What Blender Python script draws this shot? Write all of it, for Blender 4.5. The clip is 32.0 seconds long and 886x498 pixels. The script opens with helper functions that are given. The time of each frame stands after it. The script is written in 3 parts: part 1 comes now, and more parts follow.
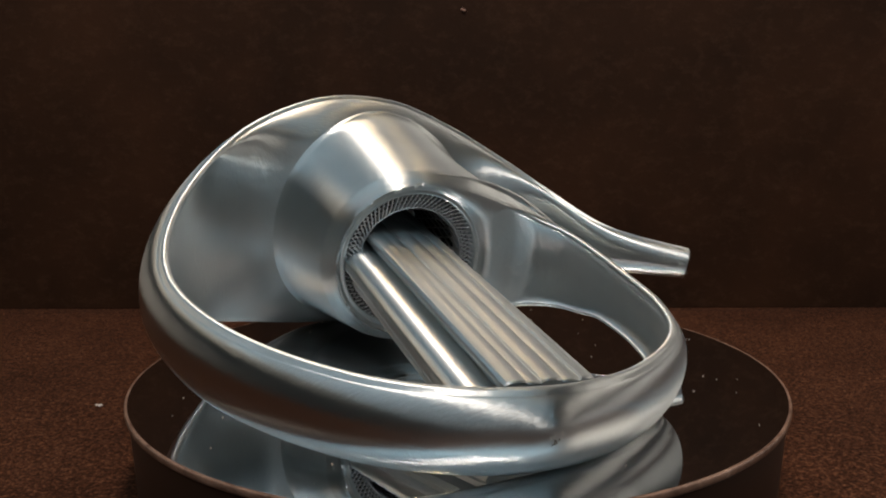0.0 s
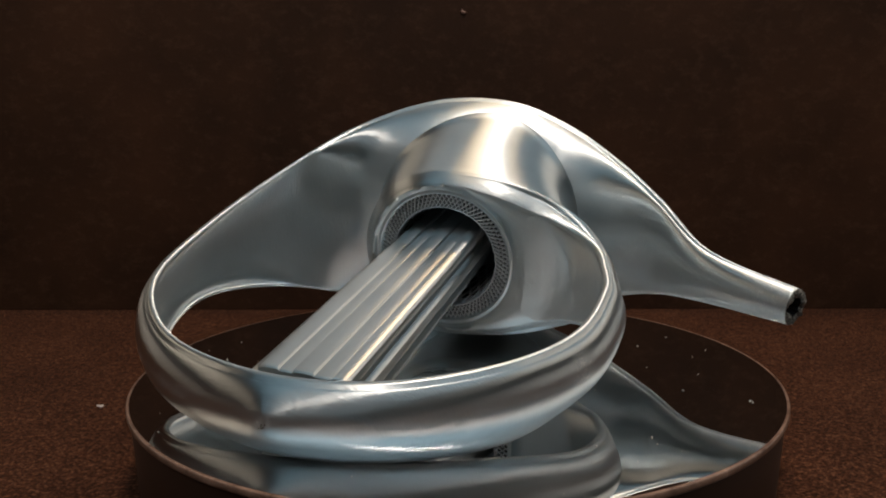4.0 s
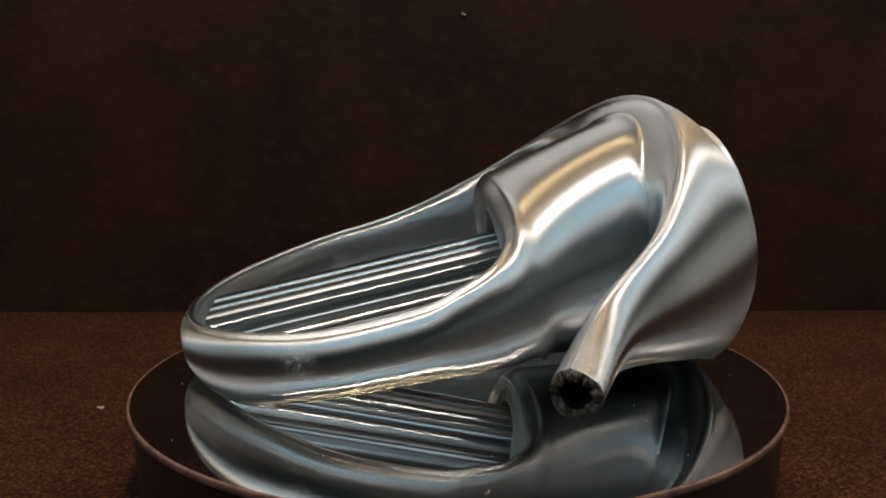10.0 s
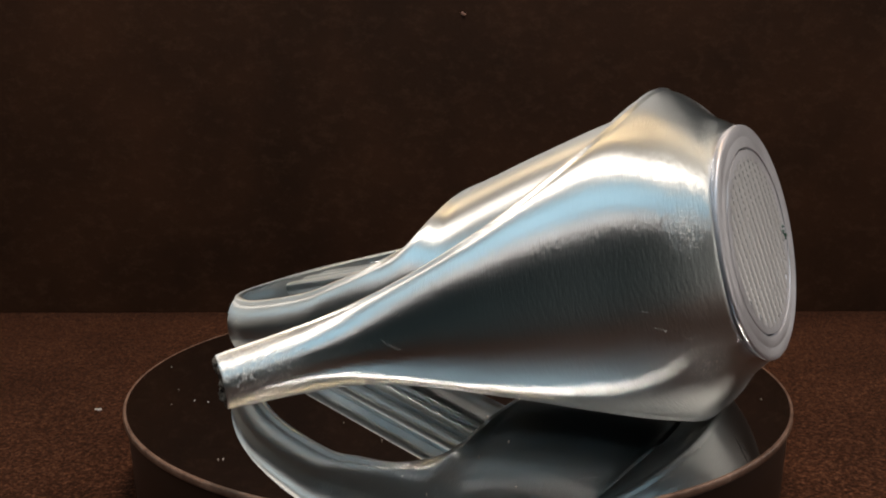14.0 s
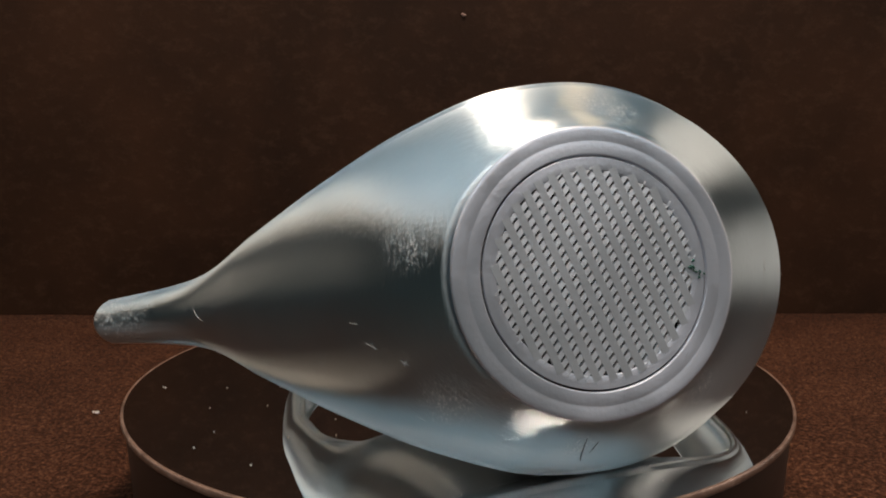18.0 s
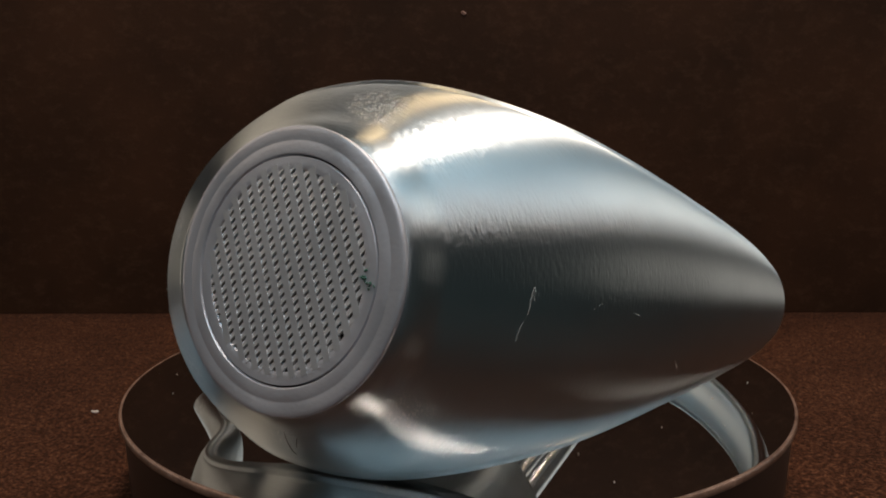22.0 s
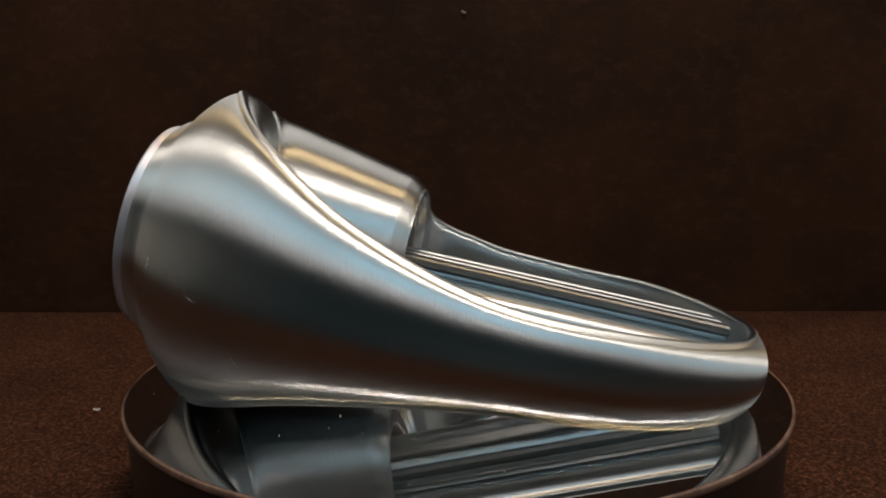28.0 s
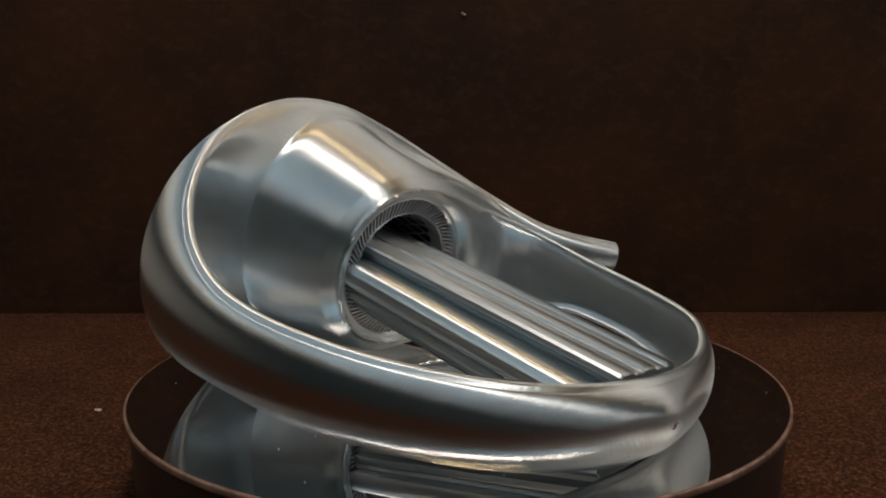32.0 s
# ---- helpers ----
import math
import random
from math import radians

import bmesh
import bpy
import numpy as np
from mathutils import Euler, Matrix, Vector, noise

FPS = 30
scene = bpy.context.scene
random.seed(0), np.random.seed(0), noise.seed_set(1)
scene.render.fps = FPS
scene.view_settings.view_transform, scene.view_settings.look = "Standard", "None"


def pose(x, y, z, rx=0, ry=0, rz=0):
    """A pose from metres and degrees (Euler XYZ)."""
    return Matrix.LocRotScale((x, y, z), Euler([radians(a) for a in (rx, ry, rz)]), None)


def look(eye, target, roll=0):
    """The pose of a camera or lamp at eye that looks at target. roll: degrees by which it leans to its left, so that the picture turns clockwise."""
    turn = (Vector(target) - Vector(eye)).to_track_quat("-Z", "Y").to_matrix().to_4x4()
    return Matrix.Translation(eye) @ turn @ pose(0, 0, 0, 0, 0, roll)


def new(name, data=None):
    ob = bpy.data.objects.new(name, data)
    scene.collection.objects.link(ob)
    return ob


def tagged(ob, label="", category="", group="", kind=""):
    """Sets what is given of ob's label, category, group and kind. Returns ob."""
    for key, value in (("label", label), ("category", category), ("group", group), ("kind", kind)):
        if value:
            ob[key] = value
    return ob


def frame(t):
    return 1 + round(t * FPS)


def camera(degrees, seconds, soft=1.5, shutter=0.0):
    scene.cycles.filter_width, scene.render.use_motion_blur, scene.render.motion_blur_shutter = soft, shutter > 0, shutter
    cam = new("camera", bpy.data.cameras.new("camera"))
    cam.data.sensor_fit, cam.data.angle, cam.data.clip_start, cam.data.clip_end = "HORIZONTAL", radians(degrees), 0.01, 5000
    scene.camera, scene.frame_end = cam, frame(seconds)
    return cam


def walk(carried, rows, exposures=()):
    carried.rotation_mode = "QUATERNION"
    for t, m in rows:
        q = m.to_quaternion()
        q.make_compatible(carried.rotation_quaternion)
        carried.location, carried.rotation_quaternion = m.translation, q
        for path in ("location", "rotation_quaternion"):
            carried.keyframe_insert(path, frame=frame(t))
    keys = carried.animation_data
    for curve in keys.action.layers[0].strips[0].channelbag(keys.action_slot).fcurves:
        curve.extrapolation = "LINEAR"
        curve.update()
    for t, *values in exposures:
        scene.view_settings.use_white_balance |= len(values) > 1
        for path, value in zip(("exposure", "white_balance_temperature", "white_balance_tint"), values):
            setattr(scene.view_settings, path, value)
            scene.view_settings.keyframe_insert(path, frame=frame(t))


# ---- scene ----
# All sizes of the part and its turntable are in units of the platter's radius.
R = 0.10
DURATION = 32.0


# ---- camera ----
def view(closer, up):
    """The tripod pose; closer: small drift along the view, in parts of the distance; up: degrees of tilt."""
    m = pose(0, -2.5234 * R, 0.7782 * R, 90 - 8.856 + up, 0, 0.893) @ pose(0, 0, 0, 0, 0, -0.30)
    return m @ Matrix.Translation((0, 0, -2.56 * R * closer))


cam = camera(57.45, DURATION, 2.0)
walk(cam, [
    (0.0, view(0.000, 0.00)),
    (3.5, view(-0.004, 0.08)),
    (6.0, view(-0.008, 0.14)),
    (9.0, view(-0.008, 0.22)),
    (13.0, view(0.000, 0.24)),
    (17.0, view(0.007, 0.38)),
    (19.0, view(0.011, 0.40)),
    (23.0, view(0.0135, 0.28)),
    (26.0, view(0.010, 0.26)),
    (28.5, view(0.007, 0.22)),
    (30.0, view(0.005, 0.40)),
    (32.0, view(0.002, 0.30)),
], [(0.0, 2.18), (9.0, 1.88), (13.0, 2.02), (18.0, 2.55), (21.0, 2.25), (26.0, 1.88), (32.0, 1.80)])

# ---- light ----
world = bpy.data.worlds.new("world")
world.use_nodes = True
scene.world = world
world.node_tree.nodes["Background"].inputs[0].default_value = (0.05, 0.045, 0.04, 1)
world.node_tree.nodes["Background"].inputs[1].default_value = 0.3


def area_lamp(name, eye, target, sx, sy, power, colour):
    data = bpy.data.lights.new(name, "AREA")
    data.shape, data.size, data.size_y = "RECTANGLE", sx, sy
    data.energy, data.color = power, colour
    ob = new(name, data)
    ob.matrix_basis = look(eye, target)
    return ob


PART_AT = (0, 0, 0.03)
area_lamp("lamp_white", (0.07, -0.17, 1.00), PART_AT, 0.14, 0.17, 1.35, (1.0, 0.81, 0.68))
area_lamp("lamp_warm", (0.30, 0.22, 0.78), PART_AT, 0.07, 0.07, 0.08, (1.0, 0.64, 0.32))
area_lamp("lamp_warm", (0.02, 0.27, 0.82), PART_AT, 0.08, 0.06, 0.20, (1.0, 0.64, 0.32))
# added area lamp out of view: stands in for ambient light from the rear
area_lamp("bounce_fill_north", (0.0, 0.80, 0.78), (0, 0, 0.10), 1.0, 0.6, 0.58, (1.0, 0.85, 0.74))
area_lamp("window_light", (0.0, -0.50, 0.82), PART_AT, 1.70, 0.28, 0.68, (0.60, 0.87, 1.0))
area_lamp("window_light_low", (0.0, -0.76, 0.72), PART_AT, 1.3, 0.05, 0.3, (1.0, 0.80, 0.70))
area_lamp("lamp_west", (-1.25, 0.20, 0.90), PART_AT, 0.8, 0.45, 0.50, (1.0, 0.77, 0.57))
area_lamp("lamp_east", (1.25, 0.20, 0.90), PART_AT, 0.8, 0.45, 0.76, (1.0, 0.84, 0.70))
# two more added area lamps, in place of light off the side walls
area_lamp("bounce_fill_west", (-1.50, 0.72, 0.14), (0, 0, 0.05), 1.0, 0.5, 0.34, (1.0, 0.78, 0.60))
area_lamp("bounce_fill_east", (1.62, 0.25, 0.16), (0, 0, 0.05), 1.0, 0.5, 0.46, (1.0, 0.86, 0.74))


# ---- materials ----
def material(name, colour, rough=0.5, metal=0.0, spec=0.5):
    m = bpy.data.materials.new(name)
    m.use_nodes = True
    b = m.node_tree.nodes["Principled BSDF"]
    b.inputs["Base Color"].default_value = (*colour, 1)
    b.inputs["Roughness"].default_value = rough
    b.inputs["Metallic"].default_value = metal
    b.inputs["Specular IOR Level"].default_value = spec
    return m


def node(m, kind, **values):
    n = m.node_tree.nodes.new(kind)
    for key, value in values.items():
        n.inputs[key].default_value = value
    return n


def link(m, a, b):
    m.node_tree.links.new(a, b)


def ramp(m, fac, stops):
    n = m.node_tree.nodes.new("ShaderNodeValToRGB")
    while len(n.color_ramp.elements) < len(stops):
        n.color_ramp.elements.new(0.5)
    for e, (p, c) in zip(n.color_ramp.elements, stops):
        e.position, e.color = p, (*c, 1) if len(c) == 3 else c
    link(m, fac, n.inputs["Fac"])
    return n.outputs["Color"]


def coords(m, scale=(1, 1, 1)):
    tc = m.node_tree.nodes.new("ShaderNodeTexCoord")
    mp = m.node_tree.nodes.new("ShaderNodeMapping")
    mp.inputs["Scale"].default_value = scale
    link(m, tc.outputs["Object"], mp.inputs["Vector"])
    return mp.outputs["Vector"]


def layer_coords(m, scale):
    """Coordinates with y along the bore."""
    tc = m.node_tree.nodes.new("ShaderNodeTexCoord")
    turn = m.node_tree.nodes.new("ShaderNodeMapping")
    turn.inputs["Rotation"].default_value = (radians(12.3), 0, 0)
    mp = m.node_tree.nodes.new("ShaderNodeMapping")
    mp.inputs["Scale"].default_value = scale
    link(m, tc.outputs["Object"], turn.inputs["Vector"])
    link(m, turn.outputs["Vector"], mp.inputs["Vector"])
    return mp.outputs["Vector"]


def noise_tex(m, vec, scale, detail=4.0, rough=0.6):
    n = node(m, "ShaderNodeTexNoise", Scale=scale, Detail=detail, Roughness=rough)
    link(m, vec, n.inputs["Vector"])
    return n.outputs["Fac"]


def bump(m, height, strength, distance, normal=None):
    n = node(m, "ShaderNodeBump", Strength=strength, Distance=distance)
    link(m, height, n.inputs["Height"])
    if normal is not None:
        link(m, normal, n.inputs["Normal"])
    return n.outputs["Normal"]


AXIS = (0.0112, 0.9771, -0.2126)   # the bore's direction on the part; its layers lie across it


def brushed_metal(name, colour, rough, grain=(1, 1, 1), spread=0.10, strength=0.10, scuffs=(), across=0.0, metal=1.0):
    """Plated metal: fine layer lines across the part, smudges in the gloss, patches of tiny nicks."""
    m = material(name, colour, rough, metal)
    b = m.node_tree.nodes["Principled BSDF"]
    if across == "ring":
        turn = m.node_tree.nodes.new("ShaderNodeTangent")
        turn.direction_type, turn.axis = "RADIAL", "Y"
        link(m, turn.outputs["Tangent"], b.inputs["Tangent"])
        b.inputs["Anisotropic"].default_value = 0.35
        b.inputs["Anisotropic Rotation"].default_value = 0.25
    elif across:
        turn = m.node_tree.nodes.new("ShaderNodeVectorTransform")
        turn.vector_type, turn.convert_from, turn.convert_to = "VECTOR", "OBJECT", "WORLD"
        turn.inputs["Vector"].default_value = AXIS
        link(m, turn.outputs["Vector"], b.inputs["Tangent"])
        # the layers' end faces, square to the bore, show no grain
        face = m.node_tree.nodes.new("ShaderNodeTexCoord")
        square = m.node_tree.nodes.new("ShaderNodeVectorMath")
        square.operation = "DOT_PRODUCT"
        square.inputs[1].default_value = AXIS
        link(m, face.outputs["Normal"], square.inputs[0])
        size = m.node_tree.nodes.new("ShaderNodeMath")
        size.operation = "ABSOLUTE"
        link(m, square.outputs["Value"], size.inputs[0])
        fade = node(m, "ShaderNodeMapRange")
        for socket, value in (("From Min", 0.93), ("From Max", 0.99), ("To Min", across), ("To Max", 0.0)):
            fade.inputs[socket].default_value = value
        link(m, size.outputs["Value"], fade.inputs["Value"])
        link(m, fade.outputs["Result"], b.inputs["Anisotropic"])
    v = coords(m)
    smudge = noise_tex(m, v, 60, 5, 0.65)
    lo, hi = max(rough - spread, 0.05), rough + spread
    gloss = ramp(m, smudge, [(0.3, (lo, lo, lo)), (0.7, (hi, hi, hi))])
    tone = noise_tex(m, v, 25, 3)
    c2 = tuple(x * 0.86 for x in colour)
    tint = ramp(m, tone, [(0.3, c2), (0.7, colour)])
    normal = bump(m, noise_tex(m, layer_coords(m, grain), 1.0, 2, 0.5), strength, 0.0004)
    if scuffs:
        # every printed layer wavers a little
        normal = bump(m, noise_tex(m, layer_coords(m, (420, 3600, 420)), 1.0, 2, 0.6), 0.20, 0.0004, normal)
    # lone scratches all over, and clusters of nicks at the scuffed spots
    nick = noise_tex(m, coords(m, (1.0, 1.0, 0.45)), 2300, 3, 0.8)
    lone = noise_tex(m, v, 130, 2, 0.5)
    wear = ramp(m, lone, [(0.80 if scuffs else 0.9, (0, 0, 0)), (0.88 if scuffs else 0.99, (0.6, 0.6, 0.6))])
    patchy = ramp(m, noise_tex(m, v, 600, 4, 0.7), [(0.38, (0, 0, 0)), (0.60, (1, 1, 1))]) if scuffs else None
    for centre, size in scuffs:
        d = node(m, "ShaderNodeVectorMath")
        d.operation = "DISTANCE"
        link(m, v, d.inputs[0])
        d.inputs[1].default_value = centre
        spot = node(m, "ShaderNodeMapRange")
        spot.inputs["From Min"].default_value = size
        spot.inputs["From Max"].default_value = size * 0.2
        link(m, d.outputs["Value"], spot.inputs["Value"])
        torn = node(m, "ShaderNodeMath")
        torn.operation = "MULTIPLY"
        link(m, spot.outputs["Result"], torn.inputs[0])
        link(m, patchy, torn.inputs[1])
        top = node(m, "ShaderNodeMath")
        top.operation = "MAXIMUM"
        link(m, wear, top.inputs[0])
        link(m, torn.outputs["Value"], top.inputs[1])
        wear = top.outputs["Value"]
    both = node(m, "ShaderNodeMath")
    both.operation = "MULTIPLY"
    link(m, ramp(m, nick, [(0.51, (0, 0, 0)), (0.57, (0.9, 0.9, 0.9))]), both.inputs[0])
    link(m, wear, both.inputs[1])
    for base, worn, socket in ((tint, (0.93, 0.93, 0.91, 1), "Base Color"), (gloss, (0.75, 0.75, 0.75, 1), "Roughness"), ((metal, metal, metal, 1), (0.1, 0.1, 0.1, 1), "Metallic")):
        mix = node(m, "ShaderNodeMix")
        mix.data_type = "RGBA"
        link(m, both.outputs["Value"], mix.inputs["Factor"])
        if socket == "Metallic":
            mix.inputs["A"].default_value = base
        else:
            link(m, base, mix.inputs["A"])
        mix.inputs["B"].default_value = worn
        link(m, mix.outputs["Result"], b.inputs[socket])
    link(m, bump(m, both.outputs["Value"], 0.25, 0.0003, normal), b.inputs["Normal"])
    return m


def felt():
    """Coarse matt covering: clumped fibres with dark pits."""
    m = material("dark_felt", (0.07, 0.034, 0.022), 0.95, 0, 0.08)
    b = m.node_tree.nodes["Principled BSDF"]
    v = coords(m)
    grain = noise_tex(m, v, 900, 4, 0.75)
    broad = noise_tex(m, v, 18, 3)
    mix = node(m, "ShaderNodeMix")
    mix.data_type = "RGBA"
    mix.blend_type = "MULTIPLY"
    mix.inputs["Factor"].default_value = 0.55
    link(m, ramp(m, grain, [(0.36, (0.011, 0.0048, 0.0028)), (0.52, (0.047, 0.0185, 0.0098)), (0.68, (0.175, 0.078, 0.043))]), mix.inputs["A"])
    link(m, ramp(m, broad, [(0.3, (0.55, 0.5, 0.5)), (0.7, (1.25, 1.2, 1.15))]), mix.inputs["B"])
    link(m, mix.outputs["Result"], b.inputs["Base Color"])
    link(m, bump(m, grain, 0.65, 0.0012), b.inputs["Normal"])
    return m


def board():
    """Painted board: cloudy dark brown with scuffs and a fine brushed grain."""
    m = material("dark_board", (0.05, 0.03, 0.02), 0.7, 0, 0.15)
    b = m.node_tree.nodes["Principled BSDF"]
    cloud = noise_tex(m, coords(m), 9, 4, 0.6)
    scuff = noise_tex(m, coords(m, (1, 1, 1.5)), 110, 6, 0.75)
    mix = node(m, "ShaderNodeMix")
    mix.data_type = "RGBA"
    mix.blend_type = "ADD"
    mix.inputs["Factor"].default_value = 1.0
    link(m, ramp(m, cloud, [(0.3, (0.0165, 0.0062, 0.0024)), (0.7, (0.044, 0.0170, 0.0070))]), mix.inputs["A"])
    link(m, ramp(m, scuff, [(0.50, (0, 0, 0)), (0.76, (0.022, 0.012, 0.007))]), mix.inputs["B"])
    link(m, mix.outputs["Result"], b.inputs["Base Color"])
    link(m, bump(m, scuff, 0.3, 0.0008), b.inputs["Normal"])
    return m


def worn_edge():
    m = material("worn_rim", (0.20, 0.12, 0.09), 0.35)
    b = m.node_tree.nodes["Principled BSDF"]
    wear = noise_tex(m, coords(m), 160, 5, 0.7)
    link(m, ramp(m, wear, [(0.35, (0.09, 0.05, 0.035)), (0.62, (0.24, 0.15, 0.11)), (0.75, (0.5, 0.36, 0.28))]), b.inputs["Base Color"])
    return m


def torn_metal():
    """Rough broken edge of the print: dull, pitted, grimy."""
    m = material("torn_metal", (0.16, 0.15, 0.13), 0.7, 0.6)
    b = m.node_tree.nodes["Principled BSDF"]
    grit = noise_tex(m, coords(m), 1400, 5, 0.75)
    link(m, ramp(m, grit, [(0.40, (0.03, 0.028, 0.024)), (0.66, (0.34, 0.33, 0.30))]), b.inputs["Base Color"])
    link(m, bump(m, grit, 0.9, 0.001), b.inputs["Normal"])
    return m


SCUFFS = (((-0.028, -0.0842, 0.0543), 0.0070), ((0.0203, -0.0709, 0.0820), 0.0090), ((-0.0208, -0.0881, 0.0217), 0.0075),
          ((-0.0995, -0.0160, 0.0270), 0.0150), ((0.0385, -0.0845, 0.0204), 0.0060), ((0.0085, -0.0888, 0.0105), 0.0050), ((-0.0491, 0.0473, 0.0185), 0.0060), ((0.0168, 0.0892, 0.0114), 0.0025), ((0.0824, 0.0360, 0.0226), 0.0060))
METAL = brushed_metal("plated_metal", (0.575, 0.64, 0.67), 0.41, (350, 1700, 350), 0.03, 0.17, SCUFFS, 0.99)
ROD_METAL = brushed_metal("rod_metal", (0.57, 0.63, 0.655), 0.38, (3000, 60, 3000), 0.03, 0.0, (), 0.97)
CAP_METAL = brushed_metal("satin_cap_metal", (0.60, 0.62, 0.68), 0.44, (900, 900, 900), 0.15, 0.16, (), "ring", 0.68)
LATTICE = brushed_metal("lattice_metal", (0.60, 0.62, 0.65), 0.40, (1500, 1500, 1500), 0.06, 0.10, (), 0.0, 0.65)
# near-black colour that paints the shade inside openings and gaps of the metal
RECESS_SHADE = material("painted_recess_shade", (0.008, 0.008, 0.009), 0.9, 0.0, 0.1)
MIRROR = material("smoked_mirror", (0.66, 0.655, 0.65), 0.015, 1.0)
RIM = worn_edge()
BASE = material("black_plastic", (0.022, 0.012, 0.008), 0.45)
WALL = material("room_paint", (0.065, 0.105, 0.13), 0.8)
# paler teal for the unseen south wall, added as fill in the metal's reflections
FILL_WALL = material("reflection_fill_paint", (0.27, 0.43, 0.50), 0.8)
BOARD = board()
FLOOR = felt()
TORN = torn_metal()
NICK = material("bright_nick", (0.62, 0.63, 0.62), 0.5, 0.6)
GRIME = material("dark_grime", (0.035, 0.03, 0.026), 0.7)
LINT = material("pale_lint", (0.7, 0.64, 0.58), 0.8)


# ---- mesh helpers ----
def thing(name, label, category, group="", kind=""):
    return tagged(new(name), label, category, group, kind)


def mesh_of(name, verts, faces, mat, smooth=True):
    me = bpy.data.meshes.new(name)
    me.from_pydata([tuple(v) for v in verts], [], faces)
    me.update()
    me.materials.append(mat)
    if smooth:
        me.polygons.foreach_set("use_smooth", [True] * len(me.polygons))
    return me


def part(name, me, parent=None, label=""):
    ob = new(name, me)
    if parent is not None:
        ob.parent = parent
    return tagged(ob, label)


def loft(sections, closed_section=True, cap=True):
    """Faces over rows of equally many points."""
    verts, faces = [], []
    n = len(sections[0])
    for s in sections:
        verts.extend(s)
    for i in range(len(sections) - 1):
        for j in range(n if closed_section else n - 1):
            k = (j + 1) % n
            faces.append((i * n + j, i * n + k, (i + 1) * n + k, (i + 1) * n + j))
    if cap:
        faces.append(tuple(reversed(range(n))))
        faces.append(tuple(range((len(sections) - 1) * n, len(sections) * n)))
    return verts, faces


def lathe(profile, steps=128):
    """Turns a profile of (y, radius) about the y axis."""
    secs = []
    for y, r in profile:
        secs.append([(r * math.cos(2 * math.pi * j / steps), y, r * math.sin(2 * math.pi * j / steps)) for j in range(steps)])
    return loft(secs, True, False)


def box_mesh(name, size, mat, bevel=0.0):
    bm = bmesh.new()
    bmesh.ops.create_cube(bm, size=1.0)
    bmesh.ops.scale(bm, vec=size, verts=bm.verts)
    if bevel:
        bmesh.ops.bevel(bm, geom=bm.edges[:], offset=bevel, segments=2, affect="EDGES")
    me = bpy.data.meshes.new(name)
    bm.to_mesh(me)
    bm.free()
    me.materials.append(mat)
    return me


def glide(table, m):
    """A Catmull-Rom curve through the table's rows, at m even steps."""
    c = np.array(table, float)
    n = len(c)
    t = np.linspace(0, n - 1, m)
    i = np.clip(t.astype(int), 0, n - 2)
    u = (t - i)[:, None]
    p0, p1, p2, p3 = (c[np.clip(i + k, 0, n - 1)] for k in (-1, 0, 1, 2))
    return 0.5 * (2 * p1 + (p2 - p0) * u + (2 * p0 - 5 * p1 + 4 * p2 - p3) * u ** 2 + (3 * p1 - p0 - 3 * p2 + p3) * u ** 3)


# ---- setting ----
FLOOR_Z = -0.030
WALL_Y = 0.213
ROOM = 1.7
ROOM_Z = FLOOR_Z - 0.75
counter = part("counter", box_mesh("counter", (1.9, 1.2, 0.75), FLOOR, 0.004))
counter.location = (0, 0.34, FLOOR_Z - 0.375)
tagged(counter, "counter covered in dark brown felt with coarse grain", "counter", kind="structure")
floor = part("floor", box_mesh("floor", (2 * ROOM, 3.2, 0.02), WALL))
floor.location = (0, WALL_Y - 0.8, ROOM_Z - 0.01)
tagged(floor, "plain blue grey painted room floor", "floor", kind="structure")
backdrop = part("backdrop", box_mesh("backdrop", (1.05, 0.012, 0.21), BOARD, 0.0004))
backdrop.location = (0.085, WALL_Y + 0.006, FLOOR_Z + 0.105)
tagged(backdrop, "matt dark brown backdrop board with faint scuffs", "backdrop", kind="structure")
for name, size, place in (
        ("wall_north", (2 * ROOM, 0.02, 2.25), (0, WALL_Y + 0.81, ROOM_Z + 1.125)),
        ("wall_south", (2 * ROOM, 0.02, 2.25), (0, WALL_Y - 2.41, ROOM_Z + 1.125)),
        ("wall_west", (0.02, 3.2, 2.25), (-ROOM - 0.01, WALL_Y - 0.8, ROOM_Z + 1.125)),
        ("wall_east", (0.02, 3.2, 2.25), (ROOM + 0.01, WALL_Y - 0.8, ROOM_Z + 1.125))):
    # the south wall, out of view, acts as a pale reflector for the metal
    w = part(name, box_mesh(name, size, FILL_WALL if name == "wall_south" else WALL))
    w.location = place
    tagged(w, "unseen pale teal wall added to brighten the metal's reflections" if name == "wall_south" else "plain dark blue grey painted room wall", "wall", kind="structure")
ceiling = part("ceiling", box_mesh("ceiling", (2 * ROOM + 0.04, 3.24, 0.02), WALL))
ceiling.location = (0, WALL_Y - 0.8, FLOOR_Z + 1.51)
tagged(ceiling, "plain blue grey painted ceiling", "ceiling", kind="structure")

# ---- turntable ----
turntable = thing("turntable", "round black motorised turntable with a smoked mirror top", "turntable")


def disc_profile(profile, steps=192, cap=True):
    """Turns (radius, z) about the z axis."""
    secs = []
    for r, z in profile:
        secs.append([(R * r * math.cos(2 * math.pi * j / steps), R * r * math.sin(2 * math.pi * j / steps), R * z) for j in range(steps)])
    return loft(secs, True, cap)


